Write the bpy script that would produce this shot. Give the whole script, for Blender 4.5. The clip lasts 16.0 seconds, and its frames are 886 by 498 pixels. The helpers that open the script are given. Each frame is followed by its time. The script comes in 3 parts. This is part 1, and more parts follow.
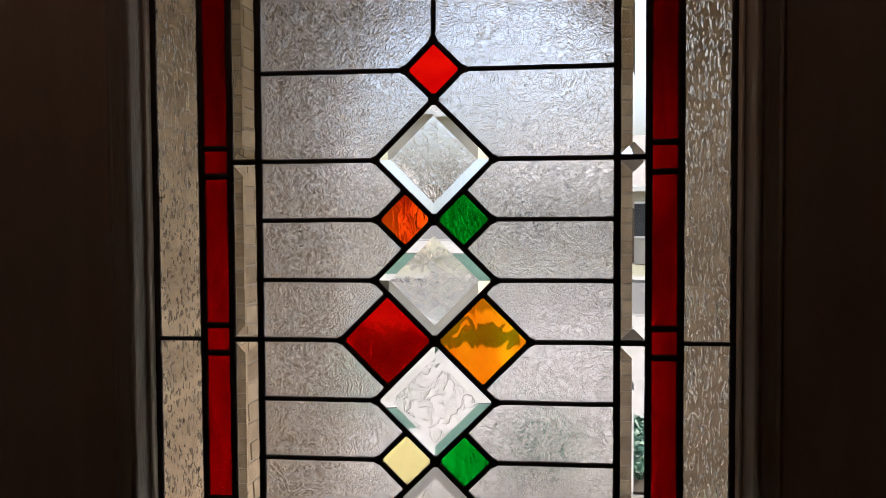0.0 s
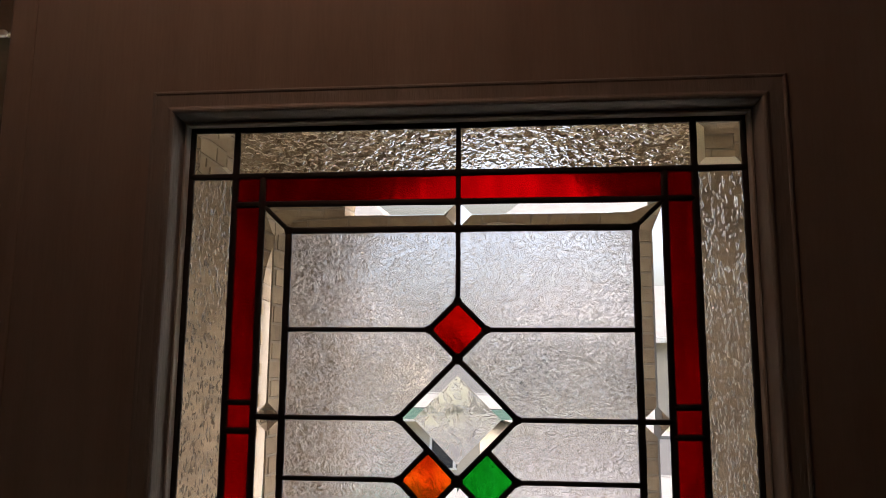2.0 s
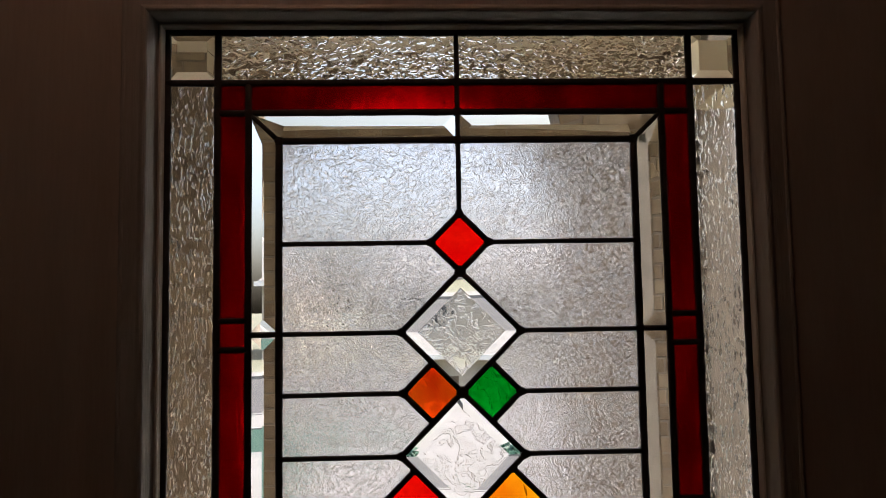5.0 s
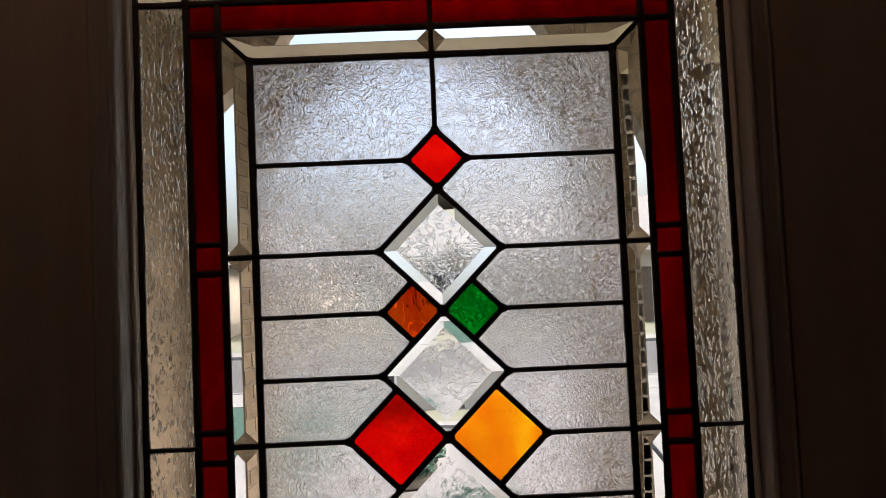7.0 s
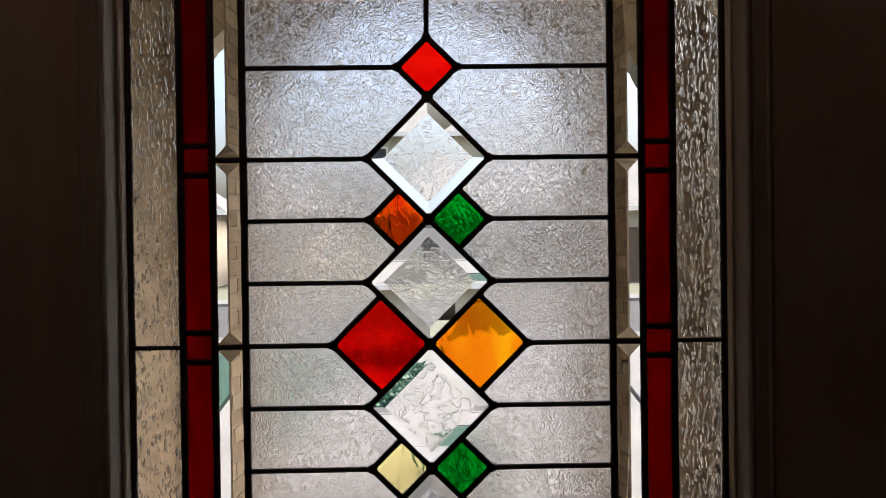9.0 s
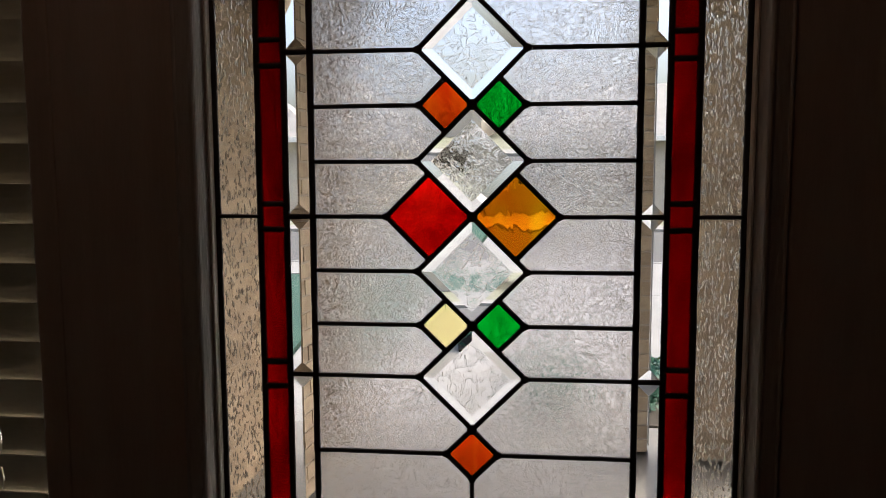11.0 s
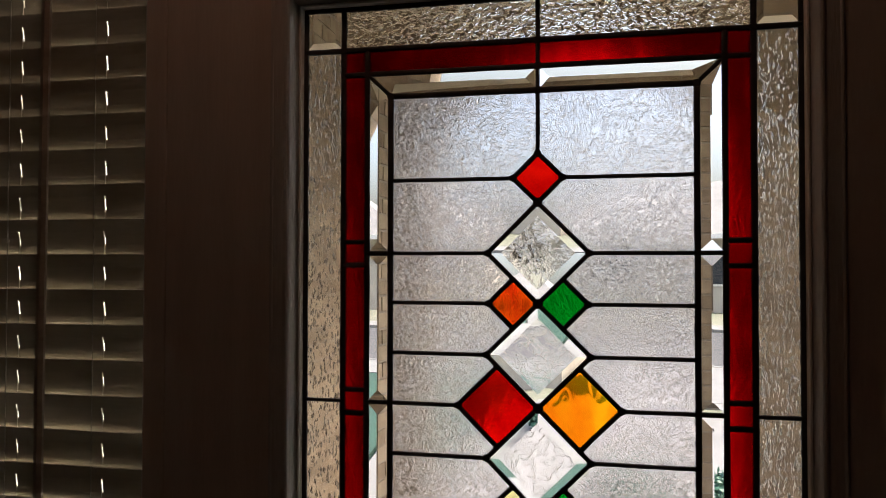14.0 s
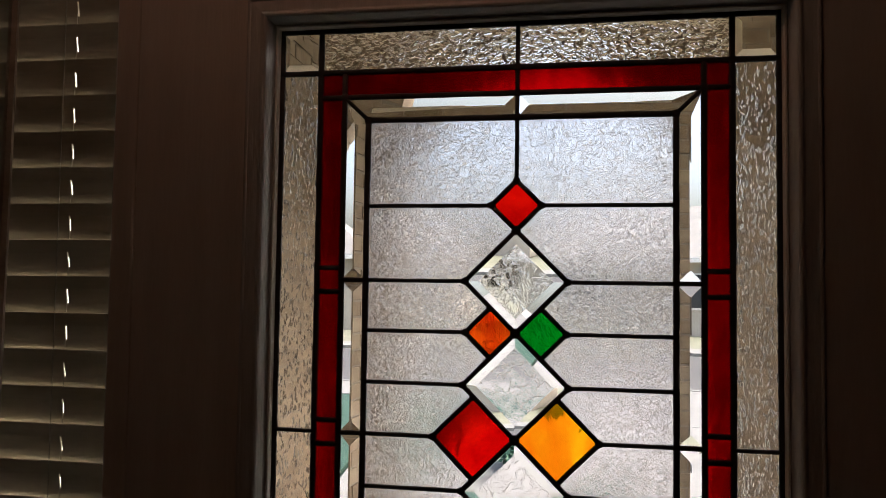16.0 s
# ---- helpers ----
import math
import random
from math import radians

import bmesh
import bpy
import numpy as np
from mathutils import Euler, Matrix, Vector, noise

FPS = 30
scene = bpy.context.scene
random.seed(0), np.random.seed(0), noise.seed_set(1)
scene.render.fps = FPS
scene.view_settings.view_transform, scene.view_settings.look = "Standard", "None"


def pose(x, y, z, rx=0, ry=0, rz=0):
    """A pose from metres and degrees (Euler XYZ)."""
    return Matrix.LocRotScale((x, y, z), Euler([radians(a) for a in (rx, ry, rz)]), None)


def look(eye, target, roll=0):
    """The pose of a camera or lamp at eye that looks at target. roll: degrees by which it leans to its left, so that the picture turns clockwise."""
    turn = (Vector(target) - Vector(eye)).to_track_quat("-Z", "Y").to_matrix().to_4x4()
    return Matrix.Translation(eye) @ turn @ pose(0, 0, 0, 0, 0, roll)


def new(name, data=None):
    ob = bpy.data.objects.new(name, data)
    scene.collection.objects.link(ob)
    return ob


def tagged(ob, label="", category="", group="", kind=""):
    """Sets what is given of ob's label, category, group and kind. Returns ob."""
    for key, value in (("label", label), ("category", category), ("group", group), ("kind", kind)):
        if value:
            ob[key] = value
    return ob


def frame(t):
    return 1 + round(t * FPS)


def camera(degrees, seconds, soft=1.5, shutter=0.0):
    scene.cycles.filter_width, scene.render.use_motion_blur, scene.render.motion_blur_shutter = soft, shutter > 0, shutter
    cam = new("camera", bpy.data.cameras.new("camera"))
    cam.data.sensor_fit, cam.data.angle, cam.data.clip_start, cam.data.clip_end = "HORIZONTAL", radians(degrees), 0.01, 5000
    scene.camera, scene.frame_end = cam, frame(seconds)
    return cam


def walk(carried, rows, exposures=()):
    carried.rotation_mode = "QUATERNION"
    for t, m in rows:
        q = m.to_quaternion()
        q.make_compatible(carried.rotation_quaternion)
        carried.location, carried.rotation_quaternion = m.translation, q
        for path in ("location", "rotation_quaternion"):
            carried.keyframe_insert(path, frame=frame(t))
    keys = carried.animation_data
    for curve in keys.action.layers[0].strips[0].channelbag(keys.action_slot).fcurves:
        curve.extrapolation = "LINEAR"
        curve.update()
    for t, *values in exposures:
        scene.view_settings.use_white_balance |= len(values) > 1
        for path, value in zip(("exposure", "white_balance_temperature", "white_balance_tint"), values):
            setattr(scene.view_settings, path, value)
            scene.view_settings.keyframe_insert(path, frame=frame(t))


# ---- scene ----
cam = camera(60.3, 16.0, soft=0.9)
PATH = [
    (0, (0.08, -0.712, 1.493), (-0.121, 1.276, 1.42), -0.3),
    (0.3, (0.071, -0.714, 1.56), (-0.095, 1.278, 1.618), -0.4),
    (0.5, (0.071, -0.723, 1.571), (-0.083, 1.265, 1.723), -0.4),
    (1, (0.061, -0.723, 1.579), (-0.074, 1.254, 1.852), 0.5),
    (1.5, (0.081, -0.728, 1.601), (-0.106, 1.236, 1.93), -0.8),
    (2, (0.06, -0.727, 1.598), (-0.142, 1.239, 1.906), 0.4),
    (2.5, (0.053, -0.738, 1.593), (-0.186, 1.218, 1.932), 1.1),
    (3, (0.046, -0.742, 1.601), (-0.215, 1.224, 1.859), 1.2),
    (3.5, (0.016, -0.742, 1.558), (-0.256, 1.23, 1.759), 0.9),
    (4, (-0.038, -0.736, 1.524), (-0.178, 1.236, 1.828), 0.8),
    (4.5, (-0.041, -0.725, 1.547), (-0.08, 1.258, 1.798), 0.2),
    (4.7, (-0.049, -0.717, 1.571), (0.042, 1.271, 1.767), -0.9),
    (6.8, (-0.005, -0.707, 1.529), (-0.003, 1.29, 1.625), -2.6),
    (7, (-0.009, -0.699, 1.516), (0.024, 1.299, 1.615), -2.6),
    (7.5, (0.002, -0.696, 1.516), (0.044, 1.304, 1.56), -1.6),
    (8, (0.006, -0.7, 1.507), (0.029, 1.299, 1.541), -1.9),
    (8.5, (0.0, -0.701, 1.502), (0.033, 1.299, 1.482), -0.9),
    (8.7, (-0.002, -0.7, 1.492), (0.036, 1.299, 1.487), -0.8),
    (10.8, (0.048, -0.771, 1.401), (-0.104, 1.207, 1.148), -0.0),
    (11, (0.052, -0.788, 1.426), (-0.155, 1.191, 1.226), -0.2),
    (11.5, (0.066, -0.819, 1.462), (-0.205, 1.158, 1.321), -0.5),
    (12, (0.067, -0.826, 1.459), (-0.279, 1.141, 1.351), -0.1),
    (12.3, (0.033, -0.823, 1.452), (-0.216, 1.16, 1.379), 1.3),
    (12.5, (0.062, -0.829, 1.475), (-0.261, 1.144, 1.456), 1.1),
    (12.8, (0.042, -0.838, 1.503), (-0.206, 1.146, 1.542), 0.8),
    (13, (0.073, -0.843, 1.508), (-0.235, 1.132, 1.583), 0.9),
    (13.2, (0.068, -0.859, 1.509), (-0.245, 1.11, 1.663), 2.8),
    (13.5, (0.082, -0.858, 1.529), (-0.273, 1.105, 1.671), 1.8),
    (14, (0.071, -0.846, 1.536), (-0.341, 1.111, 1.581), 0.1),
    (14.5, (0.064, -0.845, 1.54), (-0.351, 1.109, 1.649), 0.1),
    (15, (0.058, -0.844, 1.542), (-0.302, 1.121, 1.635), 0.7),
    (15.5, (0.06, -0.84, 1.545), (-0.274, 1.13, 1.631), 0.7),
    (16, (0.06, -0.833, 1.544), (-0.273, 1.136, 1.643), 0.8),
]
walk(cam, [(t, look(eye, target, roll)) for t, eye, target, roll in PATH], exposures=[(0, 2.02, 6180, 13), (1.0, 2.13, 6310, 16), (2.5, 2.13, 6350, 16), (4.5, 2.08, 6230, 13), (7.0, 1.94, 6200, 13), (11.0, 1.94, 6130, 12), (14.0, 2.08, 6210, 13), (16, 2.07, 6210, 13)])

# ---- world and sun ----
world = bpy.data.worlds.new("sky")
scene.world = world
world.use_nodes = True
wn = world.node_tree.nodes
sky = wn.new("ShaderNodeTexSky")
sky.sky_type = 'NISHITA'
sky.sun_disc = False
sky.sun_elevation = radians(48.8)
sky.sun_rotation = radians(80.0)
sky.dust_density = 9.0
sky.air_density = 1.0
sky.ozone_density = 0.3
wn["Background"].inputs[1].default_value = 0.15
world.node_tree.links.new(sky.outputs[0], wn["Background"].inputs[0])

sun = new("sun", bpy.data.lights.new("sun", 'SUN'))
sun.data.energy, sun.data.angle, sun.data.color = 0.62, radians(0.5), (1.0, 0.96, 0.90)
sun.matrix_world = look((43, 7.6, 50), (0, 0, 0))

# skylight in the opening of the sidelight window
win = new("skylight", bpy.data.lights.new("skylight", 'AREA'))
win.data.shape, win.data.size, win.data.size_y = 'RECTANGLE', 0.28, 1.64
win.data.energy, win.data.color = 6.2, (1.0, 1.0, 0.84)
win.matrix_world = look((-0.6825, 0.112, 1.08), (-0.6825, 0.0, 1.08))

MID = 1.38      # height of the middle of the leaded panel


# ---- material helpers ----
def mat(name):
    m = bpy.data.materials.new(name)
    m.use_nodes = True
    return m, m.node_tree.nodes, m.node_tree.links


def node(nt, kind, **values):
    n = nt.new("ShaderNode" + kind)
    for k, v in values.items():
        n.inputs[k.replace("_", " ")].default_value = v
    return n


def math_node(nt, ln, op, a, b=None):
    n = nt.new("ShaderNodeMath")
    n.operation = op
    for i, v in enumerate((a, b)):
        if v is None:
            continue
        if isinstance(v, (int, float)):
            n.inputs[i].default_value = v
        else:
            ln.new(v, n.inputs[i])
    return n.outputs[0]


def ramp(nt, ln, fac, stops):
    r = nt.new("ShaderNodeValToRGB")
    r.color_ramp.elements[0].position, r.color_ramp.elements[0].color = stops[0][0], (*stops[0][1], 1)
    r.color_ramp.elements[1].position, r.color_ramp.elements[1].color = stops[-1][0], (*stops[-1][1], 1)
    for p, c in stops[1:-1]:
        e = r.color_ramp.elements.new(p)
        e.color = (*c, 1)
    ln.new(fac, r.inputs[0])
    return r.outputs[0]


def mapped(nt, ln, scale=(1, 1, 1), rot=(0, 0, 0)):
    tc = nt.new("ShaderNodeTexCoord")
    mp = nt.new("ShaderNodeMapping")
    mp.inputs["Scale"].default_value = scale
    mp.inputs["Rotation"].default_value = [radians(a) for a in rot]
    ln.new(tc.outputs["Object"], mp.inputs["Vector"])
    return mp.outputs[0]


def surface(name, stops, scale=8.0, rough=0.6, bump=0.2, fine=120.0, stretch=(1, 1, 1), metal=0.0, depth=0.002, island=0.0):
    """A painted, wooden or mineral surface: tone at two scales, fine relief."""
    m, nt, ln = mat(name)
    b = nt["Principled BSDF"]
    v = mapped(nt, ln, stretch)
    big = node(nt, "TexNoise", Scale=scale, Detail=4.0)
    small = node(nt, "TexNoise", Scale=fine, Detail=3.0)
    ln.new(v, big.inputs["Vector"])
    ln.new(v, small.inputs["Vector"])
    mix = math_node(nt, ln, 'ADD', math_node(nt, ln, 'MULTIPLY', big.outputs[0], 0.65), math_node(nt, ln, 'MULTIPLY', small.outputs[0], 0.35))
    if island:
        oi = nt.new("ShaderNodeObjectInfo")
        ge = nt.new("ShaderNodeNewGeometry")
        r = math_node(nt, ln, 'ADD', oi.outputs["Random"], ge.outputs["Random Per Island"])
        r = math_node(nt, ln, 'FRACT', r)
        r = math_node(nt, ln, 'MULTIPLY', math_node(nt, ln, 'SUBTRACT', r, 0.5), island)
        mix = math_node(nt, ln, 'ADD', mix, r)
    ln.new(ramp(nt, ln, mix, stops), b.inputs["Base Color"])
    b.inputs["Metallic"].default_value = metal
    ln.new(math_node(nt, ln, 'ADD', math_node(nt, ln, 'MULTIPLY', small.outputs[0], 0.2), rough - 0.1), b.inputs["Roughness"])
    bp = node(nt, "Bump", Strength=bump, Distance=depth)
    ln.new(small.outputs[0], bp.inputs["Height"])
    ln.new(bp.outputs[0], b.inputs["Normal"])
    return m


def glass(name, color, height=None, strength=0.5, depth=0.001, rough=0.0, tone=None):
    """Sheet glass. height(nodes, links) gives the relief of its face, tone(nodes, links) streaks in its colour."""
    m, nt, ln = mat(name)
    nt.remove(nt["Principled BSDF"])
    g = node(nt, "BsdfGlass", Color=(*color, 1), Roughness=rough, IOR=1.5)
    if height:
        bp = node(nt, "Bump", Strength=strength, Distance=depth)
        ln.new(height(nt, ln), bp.inputs["Height"])
        ln.new(bp.outputs[0], g.inputs["Normal"])
    if tone:
        ln.new(tone(nt, ln), g.inputs["Color"])
    ln.new(g.outputs[0], nt["Material Output"].inputs["Surface"])
    return m


def chipped(nt, ln, gain=1.0):
    """Fern-like flakes of glue-chip glass: cells, each with its own direction of streaks."""
    v = mapped(nt, ln)
    warp = node(nt, "TexNoise", Scale=90.0, Detail=2.0)
    ln.new(v, warp.inputs["Vector"])
    off = nt.new("ShaderNodeVectorMath")
    off.operation = 'MULTIPLY_ADD'
    off.inputs[1].default_value = (0.009, 0.0, 0.009)
    ln.new(warp.outputs["Color"], off.inputs[0])
    ln.new(v, off.inputs[2])
    flat = nt.new("ShaderNodeVectorMath")
    flat.operation = 'MULTIPLY'
    flat.inputs[1].default_value = (1, 0, 1)
    ln.new(off.outputs[0], flat.inputs[0])
    total = None
    for sc, tilt, wide, swell, cap, cut in ((84.0, 0.05, 350.0, 0.00044, 0.016, 0.0078), (150.0, 0.04, 680.0, 0.00016, 0.013, 0.0030)):
        vo = node(nt, "TexVoronoi", Scale=sc)
        ln.new(flat.outputs[0], vo.inputs["Vector"])
        # each flake lies at a small slant of its own
        cen = nt.new("ShaderNodeVectorMath")
        cen.operation = 'SUBTRACT'
        cen.inputs[1].default_value = (0.5, 0.5, 0.5)
        ln.new(vo.outputs["Color"], cen.inputs[0])
        rel = nt.new("ShaderNodeVectorMath")
        rel.operation = 'SUBTRACT'
        ln.new(flat.outputs[0], rel.inputs[0])
        ln.new(vo.outputs["Position"], rel.inputs[1])
        dot = nt.new("ShaderNodeVectorMath")
        dot.operation = 'DOT_PRODUCT'
        ln.new(cen.outputs[0], dot.inputs[0])
        ln.new(rel.outputs[0], dot.inputs[1])
        slant = math_node(nt, ln, 'MULTIPLY', dot.outputs["Value"], tilt)
        sep = nt.new("ShaderNodeSeparateColor")
        ln.new(vo.outputs["Color"], sep.inputs[0])
        rot = nt.new("ShaderNodeVectorRotate")
        rot.rotation_type = 'Y_AXIS'
        ln.new(flat.outputs[0], rot.inputs["Vector"])
        ln.new(math_node(nt, ln, 'MULTIPLY', sep.outputs[1], 6.28), rot.inputs["Angle"])
        st = nt.new("ShaderNodeVectorMath")
        st.operation = 'MULTIPLY'
        st.inputs[1].default_value = (wide, 1, wide * 0.28)
        ln.new(rot.outputs[0], st.inputs[0])
        no = node(nt, "TexNoise", Scale=1.0, Detail=1.0, Distortion=0.45)
        ln.new(st.outputs[0], no.inputs["Vector"])
        crease = math_node(nt, ln, 'ABSOLUTE', math_node(nt, ln, 'SUBTRACT', no.outputs[0], 0.5))
        groove = math_node(nt, ln, 'MULTIPLY', math_node(nt, ln, 'MINIMUM', crease, cap), cut)
        soft = math_node(nt, ln, 'MULTIPLY', no.outputs[0], swell)
        h = math_node(nt, ln, 'ADD', slant, math_node(nt, ln, 'ADD', groove, soft))
        total = h if total is None else math_node(nt, ln, 'ADD', total, h)
    return math_node(nt, ln, 'MULTIPLY', total, gain) if gain != 1.0 else total


def fern(nt, ln):
    """Sparser, shallower flakes: clear glass is left between them."""
    v = mapped(nt, ln)
    no = node(nt, "TexNoise", Scale=120.0, Detail=2.0, Distortion=0.6)
    ln.new(v, no.inputs["Vector"])
    r = nt.new("ShaderNodeMapRange")
    r.interpolation_type = 'SMOOTHSTEP'
    r.inputs["From Min"].default_value, r.inputs["From Max"].default_value = 0.46, 0.52
    ln.new(no.outputs[0], r.inputs["Value"])
    return math_node(nt, ln, 'MULTIPLY', chipped(nt, ln, 0.6), math_node(nt, ln, 'ADD', r.outputs[0], 0.18))


def seeded(stretch, scale, lo, hi, swell):
    def height(nt, ln):
        v = mapped(nt, ln, stretch)
        a = node(nt, "TexNoise", Scale=scale, Detail=1.0, Distortion=0.4)
        ln.new(v, a.inputs["Vector"])
        r = nt.new("ShaderNodeMapRange")
        r.interpolation_type = 'SMOOTHSTEP'
        r.inputs["From Min"].default_value, r.inputs["From Max"].default_value = lo, hi
        ln.new(a.outputs[0], r.inputs["Value"])
        b = node(nt, "TexNoise", Scale=scale * 0.4, Detail=1.0)
        ln.new(v, b.inputs["Vector"])
        return math_node(nt, ln, 'ADD', r.outputs[0], math_node(nt, ln, 'MULTIPLY', b.outputs[0], swell))
    return height


def shade_flecks(stretch, scale, lo, hi, clear, shaded):
    """Tone of the seeds: each core painted darker, for light it bends away."""
    def tone(nt, ln):
        v = mapped(nt, ln, stretch)
        a = node(nt, "TexNoise", Scale=scale, Detail=1.0, Distortion=0.4)
        ln.new(v, a.inputs["Vector"])
        return ramp(nt, ln, a.outputs[0], [(lo, clear), (hi, shaded)])
    return tone


def wavy(scale, stretch=(1, 1, 0.4), rot=(0, 0, 0)):
    def height(nt, ln):
        v = mapped(nt, ln, stretch, rot)
        a = node(nt, "TexNoise", Scale=scale, Detail=1.5, Distortion=1.2)
        ln.new(v, a.inputs["Vector"])
        return a.outputs[0]
    return height


def streaks(c0, c1, scale=30.0, stretch=(1, 1, 0.3), rot=(0, 0, 0)):
    def tone(nt, ln):
        v = mapped(nt, ln, stretch, rot)
        a = node(nt, "TexNoise", Scale=scale, Detail=3.0, Distortion=0.8)
        ln.new(v, a.inputs["Vector"])
        return ramp(nt, ln, a.outputs[0], [(0.35, c0), (0.65, c1)])
    return tone


# ---- materials ----
CHIP = glass("glue_chip_glass", (0.945, 0.945, 0.945), chipped, 1.0, 1.0, 0.015)
FERN = glass("fern_chip_glass", (0.95, 0.955, 0.95), fern, 1.0, 1.0, 0.015)
CLEAR = glass("clear_bevelled_glass", (0.96, 0.97, 0.96))
SEEDY = glass("seedy_glass", (0.93, 0.92, 0.89), seeded((1, 1, 0.30), 430.0, 0.59, 0.74, 0.05), 1.0, 0.00046, 0.05, shade_flecks((1, 1, 0.30), 430.0, 0.60, 0.65, (0.93, 0.92, 0.89), (0.46, 0.43, 0.38)))
HAMMER = glass("hammered_glass", (0.94, 0.93, 0.9), seeded((0.72, 1, 1), 235.0, 0.46, 0.80, 0.10), 1.0, 0.0006)
RED = glass("red_glass", (0.9, 0.02, 0.01), wavy(34.0, (1, 1, 0.8)), 0.5, 0.0014, 0.12, streaks((0.74, 0.014, 0.006), (0.88, 0.06, 0.014), 30.0, (1, 1, 0.8)))
RUBY = glass("ruby_border_glass", (0.6, 0.01, 0.01), wavy(60.0), 0.5, 0.0006, 0.14, streaks((0.53, 0.008, 0.024), (0.68, 0.012, 0.026), 40.0))
ORANGE = glass("orange_glass", (0.9, 0.3, 0.05), wavy(110.0), 0.6, 0.0007, 0.08, streaks((0.85, 0.18, 0.02), (0.97, 0.33, 0.04), 60.0))
GREEN = glass("green_glass", (0.05, 0.6, 0.12), wavy(170.0, (1, 1, 0.5), (0, 35, 0)), 0.7, 0.0012, 0.05, streaks((0.02, 0.48, 0.08), (0.06, 0.66, 0.16), 90.0, (1, 1, 0.3), (0, 35, 0)))
AMBER = glass("amber_glass", (0.97, 0.65, 0.05), wavy(36.0, (1, 1, 0.35), (0, 50, 0)), 1.0, 0.0017, 0.03, streaks((0.93, 0.44, 0.015), (0.99, 0.66, 0.025), 30.0, (1, 1, 0.35), (0, 50, 0)))
STRAW = glass("straw_glass", (0.95, 0.9, 0.6), wavy(60.0, (1, 1, 0.35), (0, 40, 0)), 0.7, 0.002, 0.03)
PLAIN = glass("window_glass", (0.97, 0.98, 0.97))
LEAD = surface("lead_came", [(0.3, (0.03, 0.03, 0.031)), (0.75, (0.07, 0.07, 0.073))], 60.0, 0.62, 0.5, 700.0, metal=0.3, depth=0.0006)
PAINT = surface("painted_door_skin", [(0.3, (0.40, 0.36, 0.33)), (0.7, (0.5, 0.46, 0.42))], 6.0, 0.5, 0.35, 60.0, (6, 6, 0.5), depth=0.0006)
FRAME = surface("moulded_frame_paint", [(0.3, (0.36, 0.365, 0.36)), (0.7, (0.48, 0.485, 0.48))], 14.0, 0.42, 0.7, 90.0, (5, 5, 0.5), depth=0.0006)
JAMB = surface("jamb_paint", [(0.3, (0.40, 0.36, 0.32)), (0.7, (0.5, 0.45, 0.41))], 9.0, 0.5, 0.3, 80.0, (4, 4, 0.4), depth=0.0006)
SLAT = surface("blind_slat", [(0.3, (0.185, 0.15, 0.108)), (0.7, (0.25, 0.205, 0.152))], 12.0, 0.45, 0.3, 90.0, (0.4, 3, 3), depth=0.0004)
CORD = surface("blind_cord", [(0.3, (0.16, 0.14, 0.11)), (0.7, (0.24, 0.21, 0.17))], 300.0, 0.8, 0.8, 900.0)
WAND = surface("wand_plastic", [(0.3, (0.13, 0.09, 0.07)), (0.7, (0.22, 0.16, 0.12))], 20.0, 0.35, 0.1, 200.0)
VALANCE = surface("valance_wood", [(0.3, (0.14, 0.10, 0.08)), (0.7, (0.24, 0.18, 0.14))], 14.0, 0.5, 0.3, 90.0, (0.4, 4, 4), depth=0.0004)
WALL = surface("room_plaster", [(0.3, (0.45, 0.37, 0.30)), (0.7, (0.54, 0.46, 0.39))], 3.0, 0.8, 0.4, 150.0)
CEIL = surface("ceiling_plaster", [(0.3, (0.6, 0.57, 0.52)), (0.7, (0.7, 0.67, 0.62))], 3.0, 0.85, 0.5, 120.0)
OAK = surface("oak_floor", [(0.3, (0.22, 0.13, 0.075)), (0.7, (0.38, 0.25, 0.15))], 4.0, 0.4, 0.2, 60.0, (6, 0.6, 6), island=0.2)
BRICK = surface("buff_brick", [(0.2, (0.17, 0.125, 0.083)), (0.5, (0.265, 0.205, 0.142)), (0.8, (0.36, 0.295, 0.21))], 18.0, 0.85, 0.7, 260.0, depth=0.003, island=0.35)
MORTAR = surface("mortar", [(0.3, (0.22, 0.188, 0.152)), (0.7, (0.31, 0.27, 0.224))], 12.0, 0.9, 0.6, 240.0)
SOFFIT = surface("porch_ceiling_paint", [(0.3, (0.64, 0.57, 0.45)), (0.7, (0.73, 0.66, 0.54))], 4.0, 0.7, 0.3, 120.0)
CONCRETE = surface("concrete", [(0.3, (0.15, 0.147, 0.14)), (0.7, (0.22, 0.217, 0.21))], 2.5, 0.85, 0.5, 90.0)
PORCH = surface("porch_concrete", [(0.3, (0.10, 0.095, 0.086)), (0.7, (0.15, 0.143, 0.13))], 2.5, 0.75, 0.5, 90.0)
ASPHALT = surface("asphalt", [(0.3, (0.04, 0.04, 0.042)), (0.7, (0.075, 0.073, 0.07))], 1.5, 0.9, 0.6, 160.0)
GRASS = surface("grass", [(0.3, (0.010, 0.042, 0.028)), (0.7, (0.020, 0.066, 0.044))], 1.2, 0.9, 0.8, 60.0, depth=0.02)
SHRUB = surface("shrub_leaf", [(0.2, (0.012, 0.055, 0.034)), (0.8, (0.03, 0.11, 0.07))], 6.0, 0.5, 0.1, 60.0, island=0.5)
SOIL = surface("bed_soil", [(0.3, (0.02, 0.016, 0.012)), (0.7, (0.05, 0.04, 0.03))], 6.0, 0.95, 0.8, 80.0, depth=0.01)
